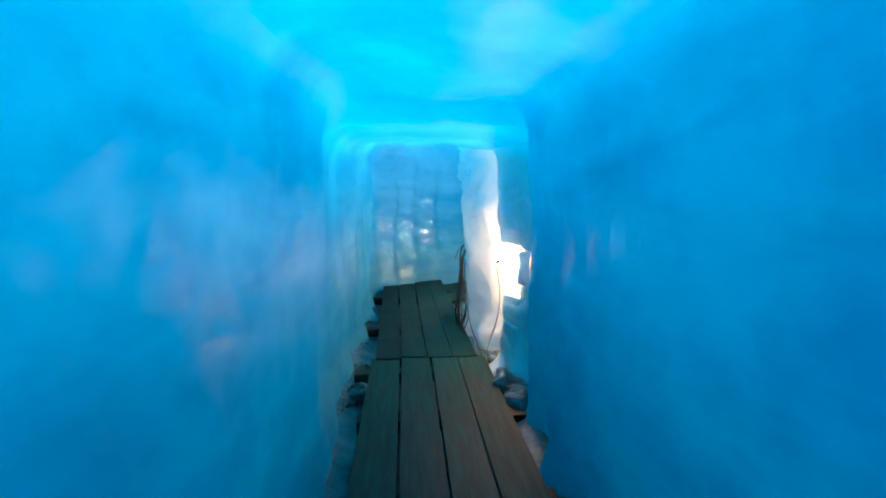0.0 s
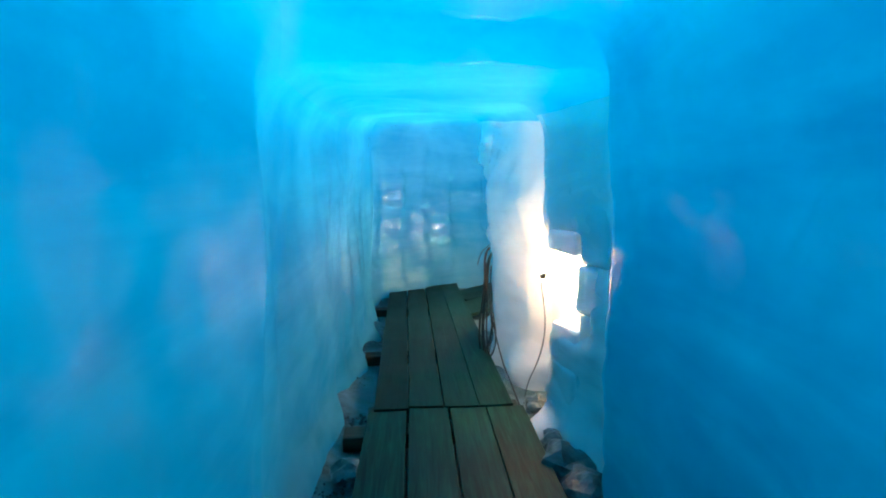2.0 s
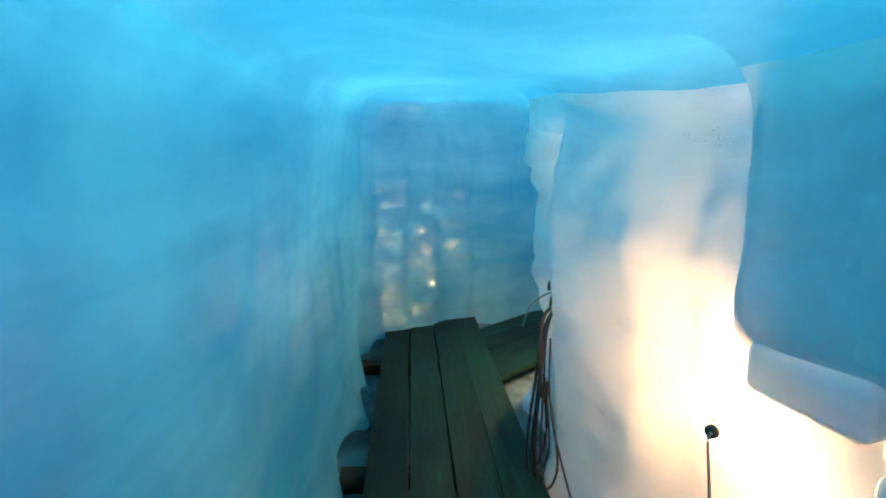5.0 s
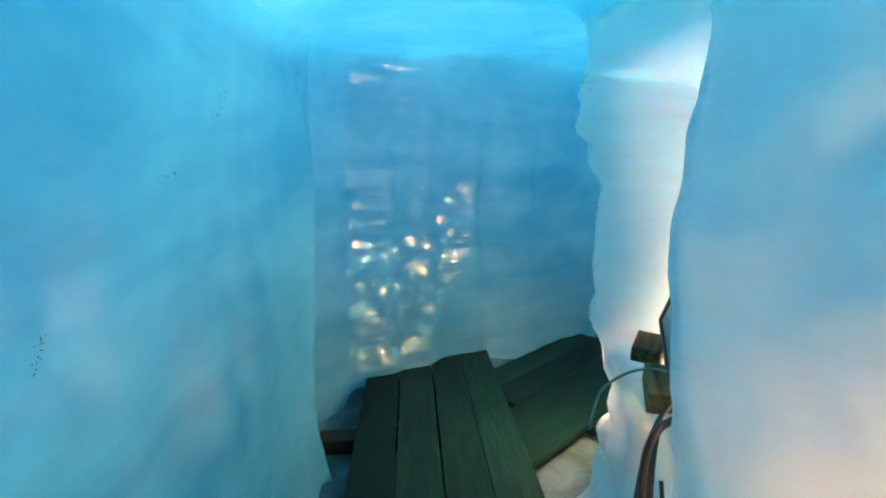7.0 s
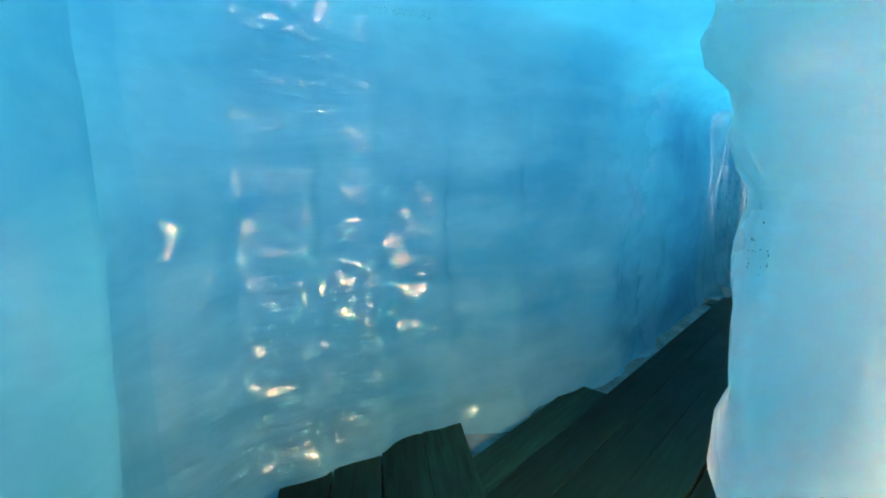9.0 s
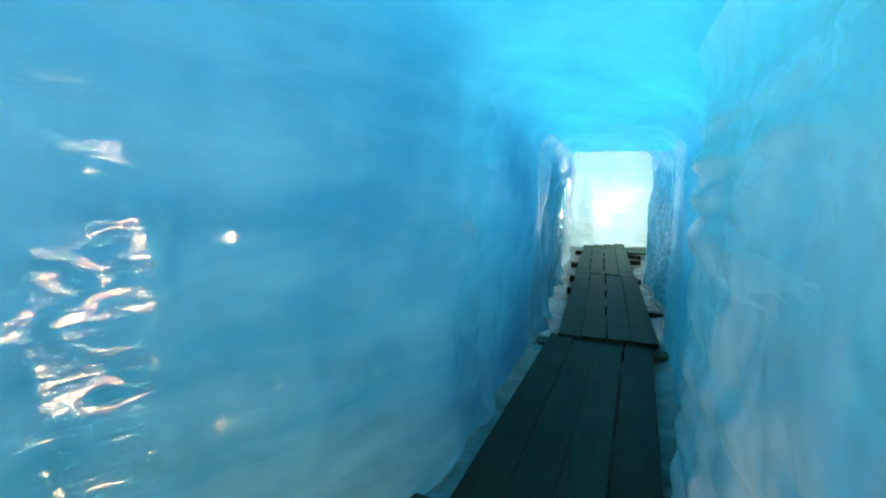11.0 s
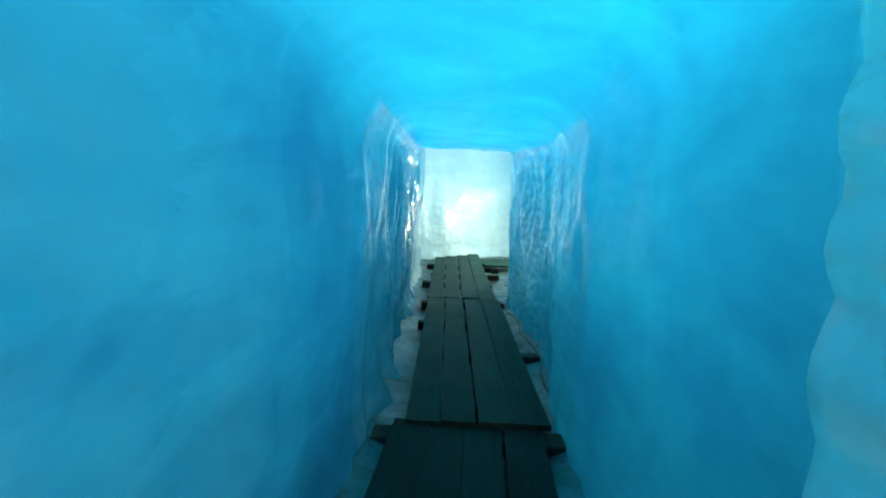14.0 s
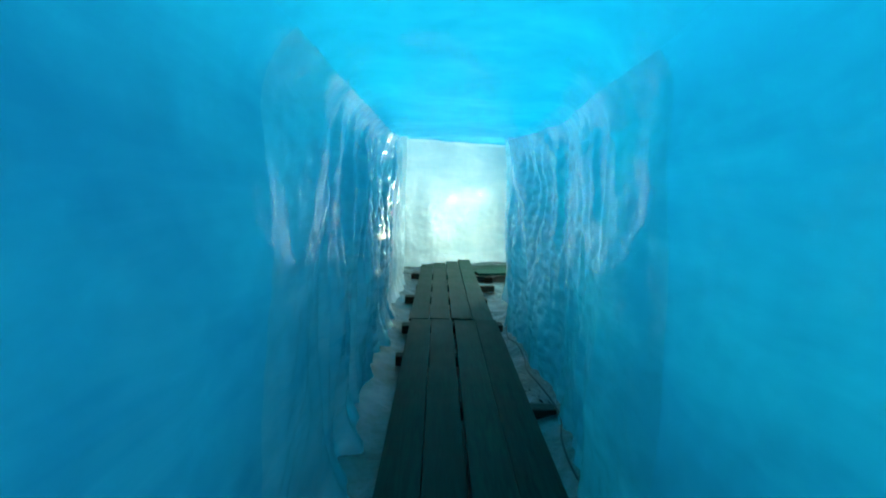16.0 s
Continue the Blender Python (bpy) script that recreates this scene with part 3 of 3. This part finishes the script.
def flood_lamp(m, glow, label):
    """A flat rectangular floodlight; local -Y is its finned back, +Y its glass."""
    lamp = thing("floodlight", m, label, "floodlight")
    W, T, D = 0.40, 0.345, 0.11
    part("housing", box(W, D, T, 0.014), ALU, lamp, "grey cast back", at=pose(0, 0, 0))
    for k in (-1, 1):
        part("rim", box(0.016, D + 0.014, T + 0.01, 0.004), DARK_RIM, lamp, "dark metal rim", at=pose(k * W / 2, 0, 0))
        part("rim", box(W - 0.018, D + 0.014, 0.014, 0.004), DARK_RIM, lamp, "dark metal rim", at=pose(0, 0, k * T / 2))
    part("glass", box(W - 0.04, 0.006, T - 0.04, 0.0), glow, lamp, "glowing front glass", at=pose(0, D / 2 + 0.004, 0))
    part("panel", box(W - 0.07, 0.006, T - 0.06, 0.002), ALU, lamp, "grey raised back plate", at=pose(-0.005, -D / 2 - 0.001, 0))
    part("side_plate", box(0.006, D - 0.03, T - 0.08, 0.002), ALU, lamp, "pale grey side plate", at=pose(W / 2 + 0.009, 0, 0))
    for k in (-1, 1):
        part("hinge_lug", box(0.05, 0.02, 0.02, 0.004), DARK_RIM, lamp, "dark hinge lug", at=pose(k * 0.11, -D / 2 - 0.004, T / 2 - 0.02))
    part("bracket", box(0.26, 0.03, 0.012, 0.004), DARK_RIM, lamp, "dark mounting bracket", at=pose(0, 0, -T / 2 - 0.012))
    return lamp


FLOOD_UP, FLOOD_WAY = Vector((0.20, -0.32, 0.925)).normalized(), Vector((0.93, -0.22, -0.28))
FLOOD_SIDE = FLOOD_WAY.cross(FLOOD_UP).normalized()
FLOOD_WAY = FLOOD_UP.cross(FLOOD_SIDE)
flood_lamp(Matrix.Translation((0.475, 5.945, 1.135)) @ Matrix((FLOOD_SIDE, FLOOD_WAY, FLOOD_UP)).transposed().to_4x4(),
           FLOOD_GLOW, "grey floodlight leaning on wood blocks in an ice alcove")
flood_lamp(Matrix.Translation((*on_c(18.0, -2.4), 0.95)) @ Matrix.Rotation(B2_DIR + radians(12), 4, "Z"),
           FAR_GLOW, "floodlight shining on the end wall from round the corner")
far_post = box(0.08, 0.08, 0.9, 0.008)
post = link("lamp_post", far_post, SLEEPER)
post.matrix_world = Matrix.Translation((*on_c(18.0, -2.4), 0.25))
tagged(post, "short dark wooden post under a floodlight", "post")

for k, (x, y, z, sx, sy, sz, rz) in enumerate([(0.365, 6.09, 0.975, 0.15, 0.10, 0.055, 60), (0.325, 5.87, 0.925, 0.20, 0.11, 0.07, 72)]):
    ob = link("wood_block", box(sx, sy, sz, 0.006), BLOCK)
    ob.matrix_world = pose(x, y, z, 4, -6, rz)
    tagged(ob, "dark stained sawn wood block wedged under a lamp", "wood block", "blocks under the floodlight")

# the bundle of black cables that hangs from the alcove's sill
for k in range(6):
    r = random.Random(40 + k)
    dx, dy = r.uniform(-0.03, 0.03), r.uniform(-0.05, 0.05)
    pts = [(0.45, 5.86, 0.97), (0.28, 5.74, 0.93), (0.20 + dx * 0.4, 5.66 + dy * 0.4, 0.80), (0.17 + dx, 5.60 + dy, 0.5), (0.15 + dx * 1.6, 5.56 + dy * 1.5, 0.2), (0.17 + dx * 2, 5.55 + dy * 2.4, -0.02 + 0.03 * r.random()), (0.23 + dx, 5.55 + dy * 3, 0.12 + 0.2 * r.random()), (0.20, 5.62 + dy, 0.55)][: 6 if k % 2 else 8]
    ob = link("cable", tube(pts, 0.007 if k % 3 else 0.009), RUBBER, smooth=True)
    tagged(ob, "black rubber cable hanging from the lamp alcove", "cable", "hanging cables")
ob = link("cable", tube([(0.47, 5.80, 0.99), (0.41, 5.75, 0.985), (0.34, 5.69, 0.985), (0.28, 5.63, 0.97), (0.19, 5.60, 0.94), (0.16, 5.60, 0.80), (0.17, 5.58, 0.45)], 0.011), RUBBER, smooth=True)
tagged(ob, "thick black lamp cable lying over the ice sill", "cable", "hanging cables")
ob = link("cable", tube([(0.36, 5.90, 0.968), (0.30, 5.94, 0.962), (0.24, 5.98, 0.925), (0.175, 6.0, 0.862), (0.14, 5.97, 0.80), (0.12, 5.95, 0.74)], 0.005), GREY_CABLE, smooth=True)
tagged(ob, "thin blue-grey wire looped over the ice sill", "cable", "hanging cables")
plug = thing("cable_connector", pose(0.335, 5.685, 0.995, 0, 8, 40), "black cable connector with a shiny clamp", "connector")
part("body", box(0.10, 0.04, 0.035, 0.008), RUBBER, plug)
part("clamp", box(0.03, 0.046, 0.012, 0.003), ALU, plug, "shiny metal clamp", at=pose(0.02, 0, 0.018))
part("cap", turned([(0.016, -0.02), (0.018, -0.015), (0.018, 0.015), (0.012, 0.02)], 14), RUBBER, plug, at=pose(-0.065, 0, 0, 0, 90, 0))
ob = link("cable", tube([(0.22, 5.62, 0.78), (0.19, 5.4, 0.45), (0.235, 5.0, 0.14), (0.27, 4.7, 0.05), (0.30, 4.45, -0.02), (0.34, 4.3, -0.09)], 0.006), RUBBER, smooth=True)
tagged(ob, "thin black cable running down to the boardwalk", "cable", "hanging cables")
# the cable beside the second boardwalk
pts = []
for k in range(13):
    s = 10.4 + k * 0.33
    x, y = on_c(s, -3.72 + 0.035 * math.sin(k * 1.7) + 0.06 * smooth01(1.2, 0, abs(s - 12)))
    pts.append((x, y, -0.06 + 0.02 * math.sin(k * 2.3)))
ob = link("cable", tube(pts, 0.007), RUBBER, smooth=True)
tagged(ob, "black cable lying along the foot of the ice", "cable")


# ---- grit and dirt frozen into the ice ----
def pebbles(name, spots, label):
    bm = bmesh.new()
    r = random.Random(9)
    for x, y, z, spread, count, size in spots:
        for _ in range(count):
            s = size * r.uniform(0.4, 1.3)
            m = Matrix.Translation((x + r.gauss(0, spread), y + r.gauss(0, spread), z + r.uniform(-0.01, 0.015))) @ Euler((r.random() * 6, r.random() * 6, r.random() * 6)).to_matrix().to_4x4() @ Matrix.Diagonal((s, s * 0.7, s * 0.5, 1))
            bmesh.ops.create_icosphere(bm, subdivisions=1, radius=1, matrix=m)
    ob = link(name, bm, GRIT)
    return tagged(ob, label, "grit", kind="stuff")


pebbles("grit", [(-0.9, 3.6, -0.12, 0.07, 30, 0.014), (-0.95, 4.5, -0.12, 0.08, 40, 0.016), (-0.98, 5.1, -0.11, 0.06, 25, 0.012),
                 (0.45, 4.0, -0.1, 0.07, 40, 0.016), (0.45, 4.55, -0.1, 0.06, 40, 0.014), (4.05, 9.9, -0.1, 0.12, 40, 0.016), (5.3, 11.5, -0.1, 0.12, 30, 0.012)],
        "dark wet grit scattered on the ice floor")


def ice_lump(x, y, size, seed):
    """A dark lump of dirty ice beside the boards."""
    bm = bmesh.new()
    bmesh.ops.create_icosphere(bm, subdivisions=3, radius=size)
    for v in bm.verts:
        v.co *= 1 + 0.5 * wave(v.co, size * 0.9, seed) + 0.15 * wave(v.co, size * 0.3, seed)
        v.co.z *= 0.8
    ob = link("ice_lump", bm, FLOOR_ICE)
    ob.matrix_world = pose(x, y, -0.10 + 0.35 * size, 0, 0, 50 * seed)
    tagged(ob, "dark dirty ice lump at the foot of the wall", "ice lump", "lumps beside the boardwalk")


for k, (x, y, size) in enumerate(((0.50, 3.52, 0.13), (0.47, 3.74, 0.15), (0.45, 3.97, 0.11), (0.44, 4.55, 0.09), (-0.80, 3.75, 0.10))):
    ice_lump(x, y, size, 1.3 + k)


def surface_spot(x0, y0, z0, side):
    """The place on the ice wall or roof that lies from (x0, y0, z0) along side."""
    best = None
    for name in ("wall_west", "wall_east", "ceiling"):
        ob = bpy.data.objects[name]
        hit, place, normal, _ = ob.ray_cast(Vector((x0, y0, z0)), Vector(side))
        if hit and (best is None or (place - Vector((x0, y0, z0))).length < (best - Vector((x0, y0, z0))).length):
            best = place.copy()
    return best


def dirt_streak(a, b, width, count, side, seed):
    """Fine dark sediment frozen into the surface between two places."""
    r = random.Random(seed)
    bm = bmesh.new()
    for _ in range(count):
        p = Vector(a).lerp(Vector(b), r.random()) + Vector((r.gauss(0, width), r.gauss(0, width), r.gauss(0, width)))
        q = surface_spot(p.x, p.y, p.z, side)
        if q is None:
            continue
        sz = r.uniform(0.0006, 0.0019)
        m = Matrix.Translation(q) @ Euler((r.random() * 6, r.random() * 6, r.random() * 6)).to_matrix().to_4x4() @ Matrix.Diagonal((sz * 2.0, sz, sz * 0.5, 1))
        bmesh.ops.create_icosphere(bm, subdivisions=1, radius=1, matrix=m)
    if len(bm.verts):
        tagged(link("sediment", bm, GRIT), "dark sediment specks frozen into the ice", "sediment", kind="stuff")
    else:
        bm.free()


bpy.context.view_layer.update()
UP, WEST, EAST, AHEAD = (0, 0, 1), (-1, 0, 0), (1, 0, 0), (-0.5, 0.87, 0)
dirt_streak((-0.5, 7.2, 2.28), (-0.15, 7.2, 2.32), 0.01, 74, AHEAD, 1)
dirt_streak((0.1, 7.2, 2.27), (0.4, 7.3, 2.27), 0.008, 57, AHEAD, 2)
dirt_streak((-0.6, 5.9, 1.74), (-0.6, 6.0, 1.88), 0.015, 48, WEST, 3)
dirt_streak((-0.6, 5.6, 1.62), (-0.6, 5.7, 1.63), 0.012, 22, WEST, 4)
dirt_streak((-0.6, 5.17, 1.32), (-0.6, 5.19, 1.37), 0.008, 26, WEST, 5)
dirt_streak((-0.6, 6.7, 1.95), (-0.6, 6.75, 2.05), 0.012, 35, WEST, 6)
dirt_streak((0.0, 4.75, 1.83), (0.0, 4.95, 1.84), 0.012, 35, EAST, 7)
dirt_streak((0.0, 4.5, 1.72), (0.0, 4.52, 1.75), 0.02, 30, EAST, 8)
dirt_streak((0.0, 6.42, 1.93), (0.05, 6.5, 1.95), 0.02, 88, EAST, 9)
dirt_streak((0.0, 6.45, 1.45), (0.05, 6.45, 1.42), 0.02, 24, EAST, 10)
dirt_streak((0.0, 5.2, 0.55), (0.0, 5.22, 0.56), 0.006, 13, EAST, 11)


# ---- the stacked ice blocks that jut from the right-hand wall ----
def ice_block(x, y, z, sx, sy, sz, turn, seed):
    bm = bmesh.new()
    bmesh.ops.create_cube(bm, size=1, matrix=Matrix.Diagonal((sx, sy, sz, 1)))
    bmesh.ops.bevel(bm, geom=bm.edges[:], offset=0.03, segments=3, affect="EDGES", profile=0.5)
    bmesh.ops.subdivide_edges(bm, edges=[e for e in bm.edges if e.calc_length() > 0.08], cuts=3, use_grid_fill=True)
    for v in bm.verts:
        v.co += v.normal * 0.02 * wave(v.co, 0.22, seed)
    ob = link("ice_block", bm, LIT_PALE_ICE, bpy.data.objects["wall_east"], smooth=True)
    ob.matrix_basis = pose(x, y, z, 0, 0, turn)


brng = random.Random(12)
FACE_A, FACE_B, FACE_OUT = Vector((0.67, 3.70)), Vector((0.50, 4.24)), Vector((0.955, 0.295))
for lo, hi, courses in (
        (0.50, 1.02, ((-0.15, 0.13, 0.0), (0.14, 0.41, 0.01), (0.42, 0.67, 0.0), (1.13, 1.27, 0.035), (1.28, 1.62, 0.0), (1.63, 1.95, 0.005))),
        (0.0, 0.50, ((-0.15, 0.22, 0.01), (0.23, 0.52, 0.0), (0.53, 0.80, -0.015), (0.81, 1.08, 0.01), (1.09, 1.44, 0.0), (1.45, 1.90, 0.01)))):
    for z0, z1, proud in courses:
        q = FACE_A.lerp(FACE_B, (lo + hi) / 2 + brng.uniform(-0.02, 0.02)) + FACE_OUT * (0.13 - proud)
        ice_block(q.x, q.y, (z0 + z1) / 2, 0.32, 0.60 * (hi - lo), z1 - z0, 17 + brng.uniform(-5, 5), brng.random() * 9)
